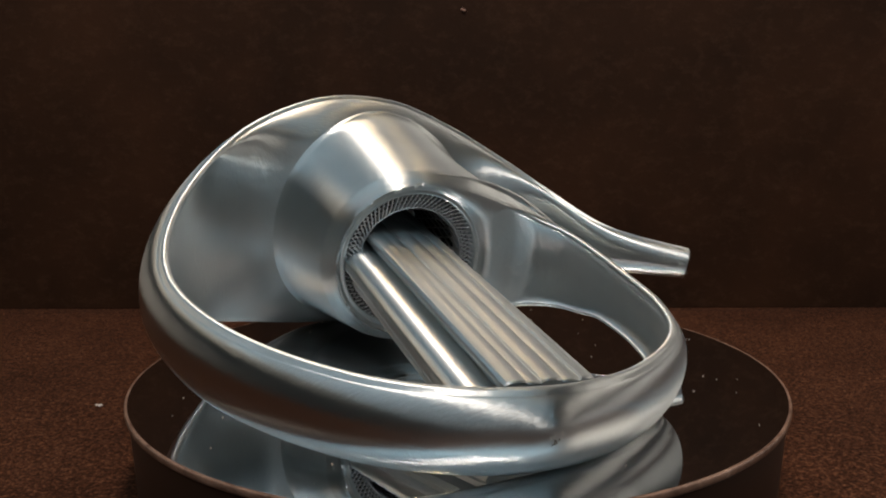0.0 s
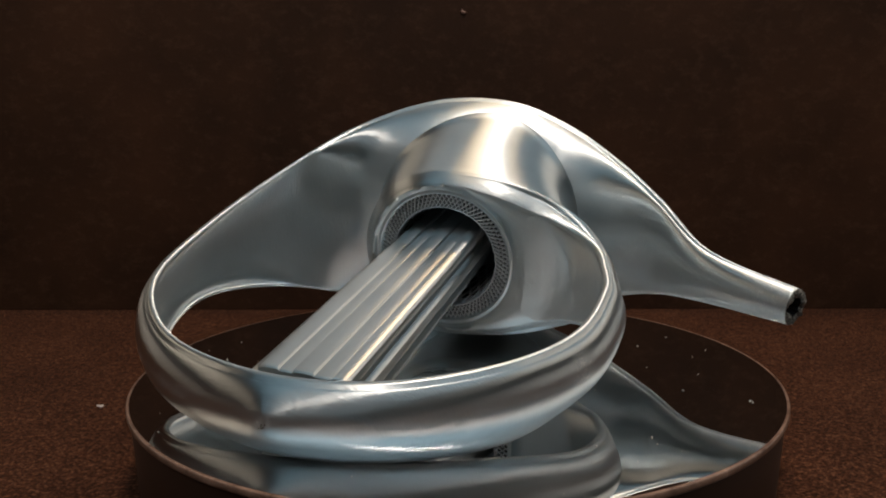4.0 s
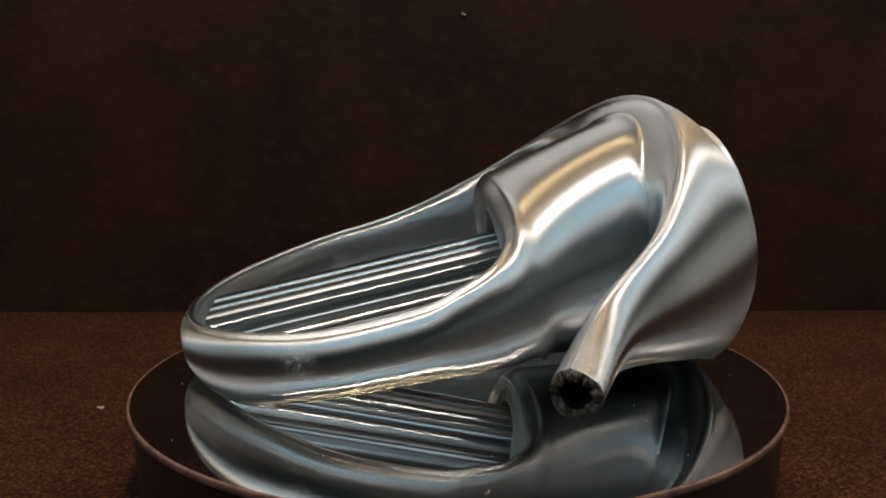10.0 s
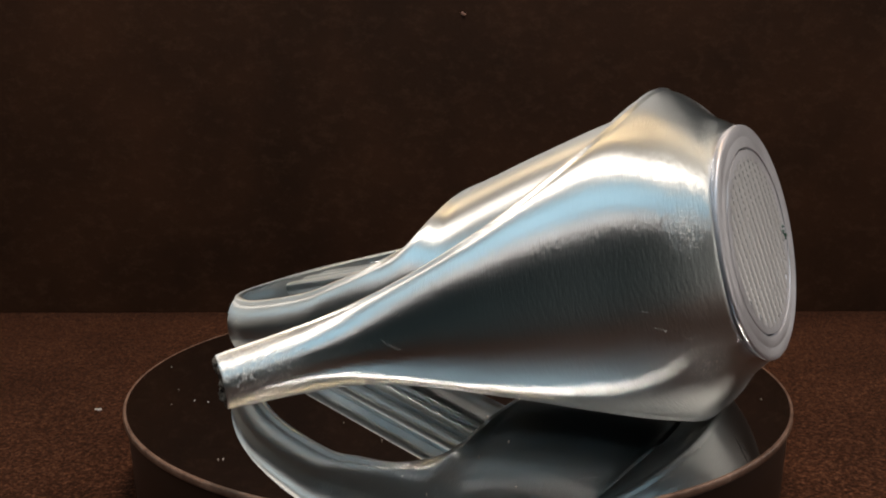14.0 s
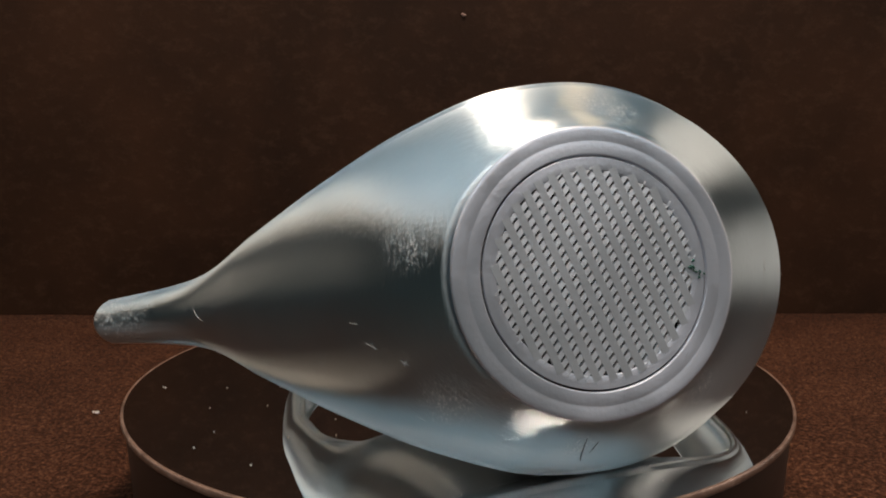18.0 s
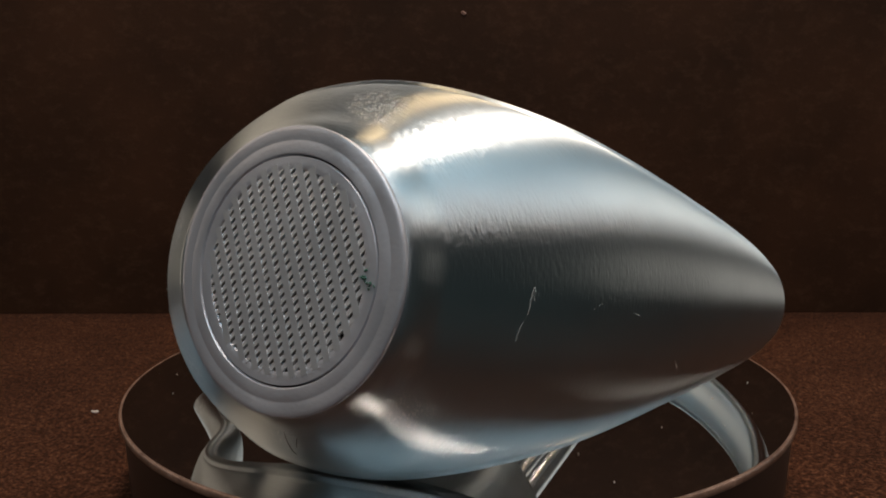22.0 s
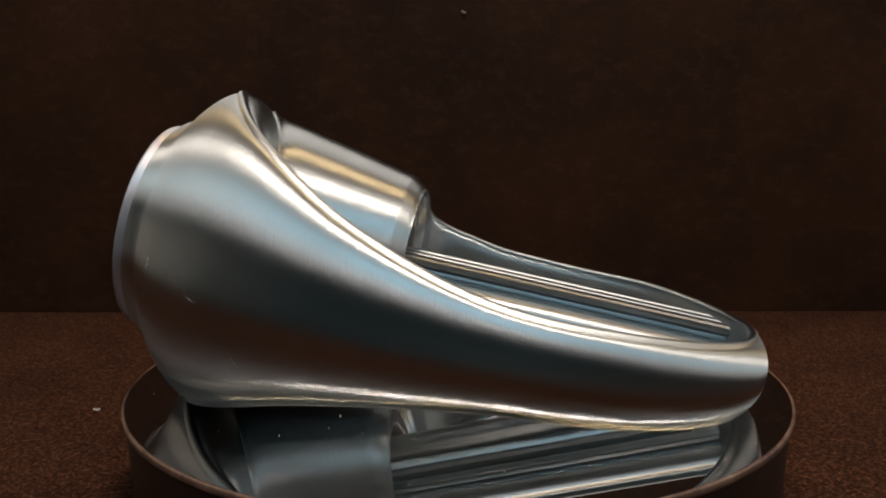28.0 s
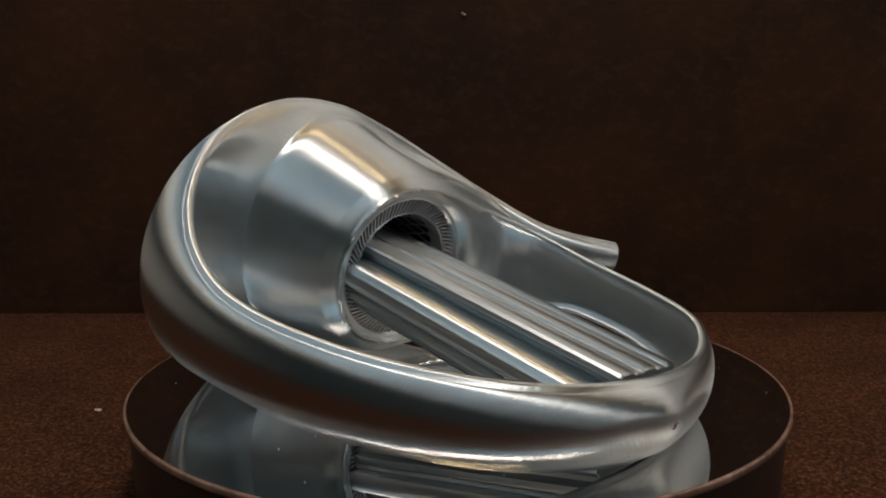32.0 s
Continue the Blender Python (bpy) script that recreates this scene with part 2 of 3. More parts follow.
platter = part("platter", mesh_of("platter", *disc_profile([(0.98, -0.016), (0.992, -0.016), (0.992, 0.0)]), MIRROR, False), turntable, "smoked mirror platter")
part("rim", mesh_of("rim", *disc_profile([(0.9925, -0.015), (0.994, -0.019), (0.999, -0.018), (1.0, -0.015), (1.0, -0.004), (0.9985, -0.0005), (0.9925, 0.0006), (0.9922, -0.008)], 192, False), RIM), turntable, "worn brown edge")
part("base", mesh_of("base", *disc_profile([(0.96, FLOOR_Z / R), (0.975, FLOOR_Z / R + 0.01), (0.990, -0.03), (0.990, -0.020), (0.985, -0.0185)]), BASE), turntable, "matt black plastic housing")

# ---- the metal part ----
# x across (tail on the minus side), y along the bore from the cap to the ring's tip, z up from its plane of symmetry
# rows: x, y and half height of the strip's edges, outward bulge, inner bulge, edge thickness
STRIP_A = [
    (-1.124, 0.805, 0.056, 0.055, -0.050, 0.006),
    (-0.868, 0.642, 0.086, 0.050, -0.040, 0.012),
    (-0.702, 0.425, 0.167, 0.058, -0.030, 0.022),
    (-0.528, 0.286, 0.262, 0.097, -0.085, 0.022),
    (-0.329, 0.195, 0.356, 0.168, -0.150, 0.022),
    (-0.101, 0.168, 0.427, 0.207, -0.160, 0.022),
    (0.180, 0.220, 0.431, 0.200, -0.185, 0.022),
    (0.477, 0.378, 0.342, 0.154, -0.060, 0.024),
    (0.700, 0.666, 0.203, 0.088, 0.050, 0.026),
    (0.787, 1.017, 0.108, 0.042, 0.036, 0.028),
]
STRIP_B = [
    (0.697, 1.370, 0.093, 0.038, 0.026, 0.028),
    (0.445, 1.649, 0.091, 0.041, 0.026, 0.028),
    (0.123, 1.769, 0.095, 0.041, 0.022, 0.028),
    (-0.187, 1.738, 0.094, 0.035, 0.022, 0.028),
    (-0.451, 1.576, 0.096, 0.038, 0.026, 0.028),
    (-0.591, 1.333, 0.083, 0.045, 0.028, 0.028),
    (-0.622, 1.064, 0.088, 0.045, 0.030, 0.028),
]
# the arm's root, which runs on into the wall of the hub:
# edge x, y, half height; inner bulge, edge thickness; x and y of the outer crest; roundness; share of the hub
ROOT = [
    (-0.600, 0.940, 0.108, 0.030, 0.028, -0.647, 0.965, 1.40, 0.00),
    (-0.556, 0.838, 0.131, 0.030, 0.030, -0.622, 0.868, 1.30, 0.15),
    (-0.470, 0.775, 0.162, 0.026, 0.033, -0.590, 0.806, 1.15, 0.50),
    (-0.395, 0.748, 0.194, 0.014, 0.036, -0.562, 0.768, 1.05, 0.85),
    (-0.318, 0.735, 0.228, 0.000, 0.037, -0.538, 0.742, 1.00, 1.00),
    (-0.170, 0.735, 0.276, 0.000, 0.037, -0.508, 0.712, 1.00, 1.00),
    (0.000, 0.735, 0.296, 0.000, 0.037, -0.485, 0.688, 1.00, 1.00),
    (0.000, 0.690, 0.307, 0.000, 0.037, -0.460, 0.655, 1.00, 1.00),
    (0.000, 0.600, 0.328, 0.000, 0.037, -0.425, 0.590, 1.00, 1.00),
    (0.000, 0.480, 0.354, 0.000, 0.037, -0.390, 0.480, 1.00, 1.00),
    (0.000, 0.350, 0.380, 0.000, 0.037, -0.386, 0.350, 1.00, 1.00),
    (0.000, 0.150, 0.412, 0.000, 0.037, -0.412, 0.150, 1.00, 1.00),
]
FINE = 73
PER_ROW = 36
EDGE = [(0.146, 0.354, 0.004), (0.5, 0.5, 0.013), (0.854, 0.354, 0.026)]   # depth, outward round, inward round


def soft_max(a, b, k):
    return 0.5 * (a + b + math.sqrt((a - b) ** 2 + k * k))


def necked(y, r, outer):
    """The skin runs into the end flange with a hollow neck."""
    if y > 0.6:
        return y
    d = max(0.0, r - 0.300)
    y = soft_max(y, 0.022 - 1.2 * d, 0.006)
    if outer and r < 0.45:
        y = -soft_max(-y, -(0.024 + 0.30 * d + 14.0 * d * d + 180.0 * d ** 3), 0.006)
    return y


def off_axis(verts, share=1.0):
    """The hub leans a little off the cap's axis towards its front."""
    return [(x - 0.026 * y * share, y, z + 0.018 * y * share) for x, y, z in verts]


def strip_rows():
    """Every section of the strip: edge, half height, bulges, edge thickness, outer crest, roundness, share of the hub."""
    plain = np.array(STRIP_A + STRIP_B)
    way = np.gradient(plain[:, :2], axis=0)
    way /= np.linalg.norm(way, axis=1)[:, None]
    table = [(*r, r[0] + r[3] * w[1], r[1] - r[3] * w[0], 1.48, 0.0, 0.0) for r, w in zip(plain, way)]
    table += [(x, y, h, 0.045, c, e, mx, my, p, w, 1.0) for x, y, h, c, e, mx, my, p, w in ROOT]
    rows = glide(table, PER_ROW * (len(table) - 1) + 1)
    tang = np.gradient(rows[:, :2], axis=0)
    tang /= np.linalg.norm(tang, axis=1)[:, None] + 1e-9
    return rows, tang


LAST_EAR = PER_ROW * (len(STRIP_A) + len(STRIP_B) + 4)        # the strip's inner face ends here
LAST_RIM = PER_ROW * (len(STRIP_A) + len(STRIP_B) + 6)        # the front edge ends here


def shell_meshes():
    """The shell with its ring, and the hub, from one joined surface whose normals they share."""
    rows, tang = strip_rows()
    verts, faces, owner = [], [], []
    secs = []
    inner_cloud = []
    for i, ((x, y, h, b, c, e, mx, my, p, w, v), (tx, ty)) in enumerate(zip(rows, tang)):
        x = min(x, 0.0) if i > LAST_EAR else x
        w, v = max(0.0, min(1.0, w)), max(0.0, min(1.0, v))
        # the arms meet in a blunt corner at the ring's tip
        b += 0.010 * math.exp(-((x - 0.04) / 0.07) ** 2) if y > 1.5 else 0.0
        n = Vector((ty, -tx)).lerp(Vector((0, -1)), w)
        n.normalize()
        crest = (Vector((x + n.x * b, y + n.y * b)).lerp(Vector((mx, my)), v) - Vector((x, y)))
        out = []
        for k in range(FINE):
            f = radians(-90 + 180 * k / (FINE - 1))
            q = max(math.cos(f), 0.0) ** p
            out.append((x + crest.x * q, y + crest.y * q, h * math.sin(f)))
        rim = [(x - n.x * e * d, y - n.y * e * d, h + (1 - w) * e * up - w * down) for d, up, down in EDGE]
        low = [(px, py, -pz) for px, py, pz in reversed(rim)]
        inner = []
        hi = h - 0.039 * w
        power = 0.9 if c < 0 else 1.25
        for k in range(FINE):
            f = radians(90 - 180 * k / (FINE - 1))
            m = -e + c * max(math.cos(f), 0.0) ** power
            inner.append((x + n.x * m, y + n.y * m, hi * math.sin(f)))
        pts = [(px, necked(py, math.hypot(px, pz), True) if i < PER_ROW * 9 else py, pz) for px, py, pz in out]
        if i < PER_ROW * 9:
            inner = [(px, necked(py, math.hypot(px, pz), False), pz) for px, py, pz in inner]
            inner_cloud.extend(inner)
        secs.append([off_axis(pts, w), off_axis(rim, w), off_axis(inner, w), off_axis(low, w)])
    # the hub's wall sweeps out into the arm in one soft saddle
    sigma, reach = 20.0, 60
    bell = np.exp(-0.5 * (np.arange(-reach, reach + 1) / sigma) ** 2)
    bell /= bell.sum()
    start = PER_ROW * 14
    sheet = np.array([g[0] for g in secs[start:]])
    wide = np.concatenate([np.repeat(sheet[:1], reach, 0), sheet, np.repeat(sheet[-1:], reach, 0)])
    soft = sum(bell[k] * wide[k:k + len(sheet)] for k in range(2 * reach + 1))
    ends = np.clip(np.minimum(np.arange(len(sheet)) - 70, len(sheet) - 40 - np.arange(len(sheet))) / 60.0, 0, 1)[:, None, None]
    away = np.clip(np.minimum(np.arange(FINE), FINE - 1 - np.arange(FINE)) / 22.0, 0, 1)[None, :, None]
    share = ends * away * away * (3 - 2 * away)
    sheet = sheet + (soft - sheet) * share
    for g, points in zip(secs[start:], sheet):
        g[0] = [tuple(p) for p in points]

    def add(points):
        k = len(verts)
        verts.extend(points)
        return list(range(k, k + len(points)))

    def band(a, b, closed, who):
        for j in range(len(a) if closed else len(a) - 1):
            k = (j + 1) % len(a)
            faces.append((a[j], a[k], b[k], b[j]))
            owner.append(who)

    # the tail's open end: a ragged hole down its middle, in a dull torn edge
    first = np.array([p for group in secs[0] for p in group])
    mid = first.mean(axis=0)
    way = np.array([tang[0][0], tang[0][1], 0.0])
    rag = np.array([noise.noise(Vector(p) * 38) + 0.6 * noise.noise(Vector(p) * 90) for p in first])[:, None]
    last = None
    for share, depth, wild, who in ((0.40, 0.22, 0.0, 2), (0.50, 0.012, 0.22, 2), (0.58, 0.002, 0.25, 2), (0.74, -0.004, 0.10, 3), (0.90, -0.003, 0.08, 3)):
        ring = add([tuple(p) for p in mid + (first - mid) * (share * (1 + wild * rag)) + way * (depth + 0.012 * rag * (wild > 0))])
        if last is None:
            faces.append(tuple(reversed(ring)))
            owner.append(2)
        else:
            band(last, ring, True, who)
        last = ring
    for i in range(LAST_EAR + 1):
        o, r, inn, lo = (add(g) for g in secs[i])
        ring = o + r + inn + lo
        band(last, ring, True, 3 if i == 0 else 0)
        last = ring
    o_last, r_last, i_last, l_last = o, r, inn, lo
    # where the skin's inner face meets the hub, all round
    cloud = np.array(inner_cloud)
    meets = []
    for j in range(96):
        a = 2 * math.pi * j / 96
        y0 = 0.35
        for _ in range(3):
            r = float(np.interp(y0, (0.15, 0.35, 0.48, 0.60), (0.412, 0.380, 0.354, 0.328)))
            d = (cloud[:, 0] + 0.026 * y0 - r * math.cos(a)) ** 2 + (cloud[:, 2] - 0.018 * y0 - r * math.sin(a)) ** 2
            y0 = float(cloud[np.argsort(d)[:4], 1].mean())
        meets.append(y0)
    meets = np.array(meets)
    meets = sum(np.roll(meets, k) for k in range(-2, 3)) / 5

    def fillet(p):
        a = math.atan2(p[2], p[0]) / (2 * math.pi) * 96
        j = math.floor(a)
        y0 = meets[j % 96] + (meets[(j + 1) % 96] - meets[j % 96]) * (a - j)
        g = 0.016 * math.exp(-max(0.0, p[1] - y0) / 0.012) * max(0.0, min(1.0, 1 + (p[1] - y0) / 0.03))
        r = math.hypot(p[0], p[2])
        return (p[0] * (1 + g / r), p[1], p[2] * (1 + g / r))

    # the hub's front edge beside the arm, and its flat ear
    ear_top, ear_low = [i_last[0]], [i_last[-1]]
    out, top, low = o_last, r_last, l_last
    inner_top, inner_low = i_last[0], i_last[-1]
    for i in range(LAST_EAR + 1, LAST_RIM + 1):
        o, r, lo = add(secs[i][0]), add(secs[i][1]), add(secs[i][3])
        t, u = add([secs[i][2][0]])[0], add([secs[i][2][-1]])[0]
        band([out[0]] + list(reversed(low)) + [inner_low], [o[0]] + list(reversed(lo)) + [u], False, 1)
        band(out, o, False, 1)
        band([out[-1]] + top + [inner_top], [o[-1]] + r + [t], False, 1)
        out, top, low, inner_top, inner_low = o, r, lo, t, u
        ear_top.append(t)
        ear_low.append(u)
    # round the hub's other side: edge, then face
    half = FINE - 2
    y, h, e = 0.735, 0.296, 0.037
    right = []
    for d, down in [(0.0, 0.0)] + [(d, down) for d, up, down in EDGE] + [(1.0, 0.039)]:
        right.append(off_axis([((h - down) * math.sin(math.pi * (k + 1) / (half + 1)), y + e * d, (h - down) * math.cos(math.pi * (k + 1) / (half + 1))) for k in range(half)]))
    ids = [add(g) for g in right]
    ends_top, ends_low = [out[-1]] + top + [inner_top], [out[0]] + list(reversed(low)) + [inner_low]
    for a in range(4):
        band([ends_top[a]] + ids[a] + [ends_low[a]], [ends_top[a + 1]] + ids[a + 1] + [ends_low[a + 1]], False, 1)
    # the face round the bore
    boundary = list(reversed(ear_top)) + i_last[1:-1] + ear_low + list(reversed(ids[4]))
    start = boundary
    for r, yy, mix in ((0.262, 0.772, 0.5), (0.250, 0.772, 1.0), (0.246, 0.764, 1.0), (0.240, 0.762, 1.0), (0.236, 0.765, 1.0), (0.228, 0.764, 1.0), (0.226, 0.700, 1.0)):
        ring = []
        for j in boundary:
            px, py, pz = verts[j]
            px, pz = px + 0.026 * py, pz - 0.018 * py
            s = r / math.hypot(px, pz)
            qx, qz = px * s, pz * s
            ring.append((px + (qx - px) * mix, yy, pz + (qz - pz) * mix))
        ring = add(off_axis(ring))
        band(start, ring, True, 1)
        start = ring
    # the wall of the hub, back to the skin
    ring = out + ids[0]
    for i in range(LAST_RIM + 2, len(secs)):
        y, h = rows[i][1], rows[i][2]
        pts = secs[i][0] + off_axis([(h * math.sin(math.pi * (k + 1) / (half + 1)), y, h * math.cos(math.pi * (k + 1) / (half + 1))) for k in range(half)])
        nxt = add([fillet(p) for p in pts])
        band(ring, nxt, True, 1)
        ring = nxt
    me = bpy.data.meshes.new("surface")
    me.from_pydata(verts, [], faces)
    bm = bmesh.new()
    bm.from_mesh(me)
    bmesh.ops.recalc_face_normals(bm, faces=bm.faces[:])
    bm.to_mesh(me)
    bm.free()
    me.update()
    normals = [tuple(v.normal) for v in me.vertices]
    polys = [tuple(p.vertices) for p in me.polygons]
    bpy.data.meshes.remove(me)
    made = []
    for name, own in (("shell", (0, 2, 3)), ("hub", (1,))):
        mine = [(f, w) for f, w in zip(polys, owner) if w in own]
        used = sorted({v for f, w in mine for v in f})
        at = {v: k for k, v in enumerate(used)}
        part_mesh = mesh_of(name, [verts[v] for v in used], [tuple(at[v] for v in f) for f, w in mine], METAL)
        part_mesh.normals_split_custom_set_from_vertices([normals[v] for v in used])
        part_mesh["torn"] = [w for f, w in mine]
        made.append(part_mesh)
    return made


# the part's pose on the platter when its cap faces the camera
LEAN = Matrix((
    (0.99856, 0.01124, -0.05247, 0.1035 * R),
    (0.00019, 0.97708, 0.21288, -0.8965 * R),
    (0.05366, -0.21258, 0.97567, 0.4807 * R),
    (0, 0, 0, 1)))
sculpture = thing("metal_housing", "brushed silvery metal scroll-shaped housing with a tail spout", "metal part")


def housing_part(name, me, label="", parent=None):
    me.transform(LEAN @ Matrix.Diagonal((R, R, R, 1)))
    return part(name, me, parent or sculpture, label)


shell_mesh, hub_mesh = shell_meshes()
# the tail hole's inside is coloured near black for its shade
shell_mesh.materials.append(RECESS_SHADE)
shell_mesh.materials.append(TORN)
shell_mesh.polygons.foreach_set("material_index", [max(0, w - 1) for w in shell_mesh["torn"]])
for me in (shell_mesh, hub_mesh):
    del me["torn"]
shell = housing_part("shell", shell_mesh, "scrolled shell that narrows to a ring and a hollow tail")
housing_part("hub", hub_mesh, "conical hub around the bore, flaring into the ring's arm")
# the bore's wall and floor carry their shade as near-black colour
housing_part("bore", mesh_of("bore", off_axis(lathe([(0.72, 0.226), (0.71, 0.180), (0.10, 0.178), (0.10, 0.001)])[0]), lathe([(0.72, 0.226), (0.71, 0.180), (0.10, 0.178), (0.10, 0.001)])[1], RECESS_SHADE), "bore with its shade painted near black")
CAP = [(0.008, 0.2445), (0.0003, 0.2462), (0.0, 0.248), (0.0, 0.270), (0.0009, 0.2735), (0.0010, 0.2755), (0.0002, 0.279), (0.0004, 0.296), (0.0010, 0.3025), (0.0024, 0.3058), (0.005, 0.307), (0.012, 0.3062), (0.022, 0.300), (0.05, 0.297)]
housing_part("end_cap", mesh_of("end_cap", *lathe(CAP), CAP_METAL), "satin round end flange")
housing_part("seam", mesh_of("seam", *lathe([(0.010, 0.2450), (0.010, 0.2400)]), RECESS_SHADE), "thin dark seam")
housing_part("insert", mesh_of("insert", *lathe([(0.014, 0.2415), (0.001, 0.2405), (0.001, 0.2395), (0.001, 0.229), (0.0005, 0.214), (0.001, 0.213), (0.009, 0.2125), (0.009, 0.001)]), CAP_METAL), "grey insert behind the mesh")


def lattice_meshes():
    """Slanting bars of the round grille, and the rungs between them."""
    pitch, tilt, rung = 0.0318, radians(20), 0.0178
    ca, sa = math.cos(tilt), math.sin(tilt)
    bars, rungs = [], ([], [])
    rad = 0.226

    def prism(corners, front, y1, vs, fs):
        k = len(vs)
        for (x, z), y in zip(corners, front):
            vs.append((x * ca - z * sa, y, x * sa + z * ca))
        vs.extend((x * ca - z * sa, y1, x * sa + z * ca) for x, z in corners)
        fs.extend([(k, k + 1, k + 2, k + 3), (k + 7, k + 6, k + 5, k + 4)])
        fs.extend((k + i, k + 4 + i, k + 4 + (i + 1) % 4, k + (i + 1) % 4) for i in range(4))

    for i in range(-7, 8):
        a = i * pitch
        half = math.sqrt(max(rad ** 2 - (abs(a) + 0.0088) ** 2, 0.0))
        if half > 0.02:
            vs, fs = [], []
            w = 0.0088
            prism([(a - w, -half), (a + w, -half), (a + w, half), (a - w, half)], (0.0003,) * 4, 0.008, vs, fs)
            bars.append((vs, fs))
        m = a + pitch / 2
        for j in range(-14, 15):
            z = j * rung + i * 0.010
            if math.hypot(abs(m) + 0.006, abs(z) + 0.010) > rad:
                continue
            w = 0.0088
            prism([(m - w, z - 0.0075), (m + w, z + 0.0015), (m + w, z + 0.0136), (m - w, z + 0.0046)], (0.0002, 0.0002, 0.0020, 0.0020), 0.008, *rungs)
    return bars, rungs


bars, rungs = lattice_meshes()
# near-black disc behind the slits, painted as the shade inside
grille = housing_part("grille", mesh_of("grille", *lathe([(0.0075, 0.2265), (0.0075, 0.001)]), RECESS_SHADE), "round grey grille with rows of slanting slits")
for vs, fs in bars:
    housing_part("grille_bar", mesh_of("grille_bar", vs, fs, LATTICE, False), "", grille)
tagged(housing_part("grille_infill", mesh_of("grille_infill", *rungs, LATTICE, False), "short slanting rungs between the bars", grille), kind="stuff")


def bore_lattice():
    """Slanting bars between the bore's wall and its liner, in two crossing layers."""
    verts, faces = [], []
    count = 84
    for k in range(count):
        a = 2 * math.pi * k / count
        for r0, r1, y, lean, w in ((0.181, 0.227, 0.744, 0.15, 0.0115), (0.183, 0.227, 0.729, -0.13, 0.012)):
            n = len(verts)
            for yy in (y, y + 0.010):
                for r, da in ((r0, -w), (r0, w), (r1, w * 0.9), (r1, -w * 0.9)):
                    t = a + da + (lean if r == r1 else 0)
                    verts.append((r * math.cos(t), yy, r * math.sin(t)))
            faces.extend([(n, n + 1, n + 2, n + 3), (n + 7, n + 6, n + 5, n + 4)])
            faces.extend((n + i, n + 4 + i, n + 4 + (i + 1) % 4, n + (i + 1) % 4) for i in range(4))
    return off_axis(verts), faces


tagged(housing_part("bore_lattice", mesh_of("bore_lattice", *bore_lattice(), LATTICE, False), "ring of fine slanting lattice bars in the bore"), kind="stuff")


def bore_liner():
    """The liner's woven wall: two crossing sets of thin slanting strips, and its uneven front lip."""
    verts, faces = [], []
    count, steps = 30, 14
    for way in (1, -1):
        for k in range(count):
            for i in range(steps + 1):
                y = 0.30 + 0.44 * i / steps
                for da in (-0.016, 0.016):
                    for r in (0.1775, 0.1735 if way > 0 else 0.1750):
                        t = 2 * math.pi * k / count + way * 1.9 * (y - 0.30) + da
                        verts.append((r * math.cos(t), y, r * math.sin(t)))
                n = len(verts) - 4
                if i:
                    p = n - 4
                    faces.extend([(p, n, n + 2, p + 2), (p + 1, p + 3, n + 3, n + 1), (p, p + 1, n + 1, n), (p + 2, n + 2, n + 3, p + 3)])
    lip = [[(r * (1 + 0.012 * noise.noise(Vector((9 * math.cos(a), 9 * math.sin(a), r)))) * math.cos(a), y + 0.004 * noise.noise(Vector((6 * math.cos(a), 6 * math.sin(a), 3.0))), r * math.sin(a))
            for a in (2 * math.pi * j / 128 for j in range(128))] for y, r in ((0.715, 0.1840), (0.752, 0.1835), (0.756, 0.1805), (0.752, 0.1775), (0.70, 0.1770))]
    lv, lf = loft(lip, True, False)
    faces.extend(tuple(v + len(verts) for v in f) for f in lf)
    return off_axis(verts + lv), faces


tagged(housing_part("bore_liner", mesh_of("bore_liner", *bore_liner(), LATTICE, False), "woven lattice liner inside the bore"), kind="stuff")


def rod_mesh():
    ring = [(-0.080, 0.089), (-0.076, 0.084), (-0.030, 0.085), (-0.026, 0.090), (0.026, 0.091), (0.030, 0.086), (0.066, 0.087), (0.070, 0.092), (0.118, 0.092),
            (0.126, 0.086), (0.124, 0.070), (0.112, 0.060), (0.106, 0.046), (0.126, 0.046), (0.158, 0.044), (0.184, 0.034), (0.202, 0.014), (0.204, -0.008),
            (0.192, -0.028), (0.166, -0.036), (0.158, -0.046), (0.170, -0.054), (0.168, -0.074), (0.142, -0.082), (0.136, -0.092), (0.140, -0.102), (0.122, -0.118),
            (0.080, -0.128), (0.030, -0.132), (-0.030, -0.128), (-0.070, -0.116), (-0.084, -0.104), (-0.080, -0.094), (-0.094, -0.086), (-0.102, -0.068), (-0.096, -0.054),
            (-0.090, -0.046), (-0.104, -0.036), (-0.116, -0.018), (-0.114, 0.006), (-0.100, 0.018), (-0.096, 0.030), (-0.106, 0.042), (-0.118, 0.058), (-0.118, 0.080), (-0.112, 0.086)]
    # every flat is slightly crowned
    crowned = []
    for (x0, z0), (x1, z1) in zip(ring, ring[1:] + ring[:1]):
        crowned.append((x0, z0))
        size = math.hypot(x1 - x0, z1 - z0)
        if size > 0.016:
            for u in (0.2, 0.4, 0.6, 0.8):
                lift = 0.15 * size * u * (1 - u)
                crowned.append((x0 + (x1 - x0) * u - lift * (z1 - z0) / size, z0 + (z1 - z0) * u + lift * (x1 - x0) / size))
    return loft([[(x * f, y, z * f) for x, z in crowned] for y, f in ((0.15, 1.0), (0.8, 1.0), (1.692, 1.0), (1.700, 0.985), (1.704, 0.95))])


rod_data = mesh_of("rod", *rod_mesh(), ROD_METAL)
rod_data.set_sharp_from_angle(angle=radians(24))
rod = housing_part("rod", rod_data, "long ribbed rod that runs from the bore to the ring")

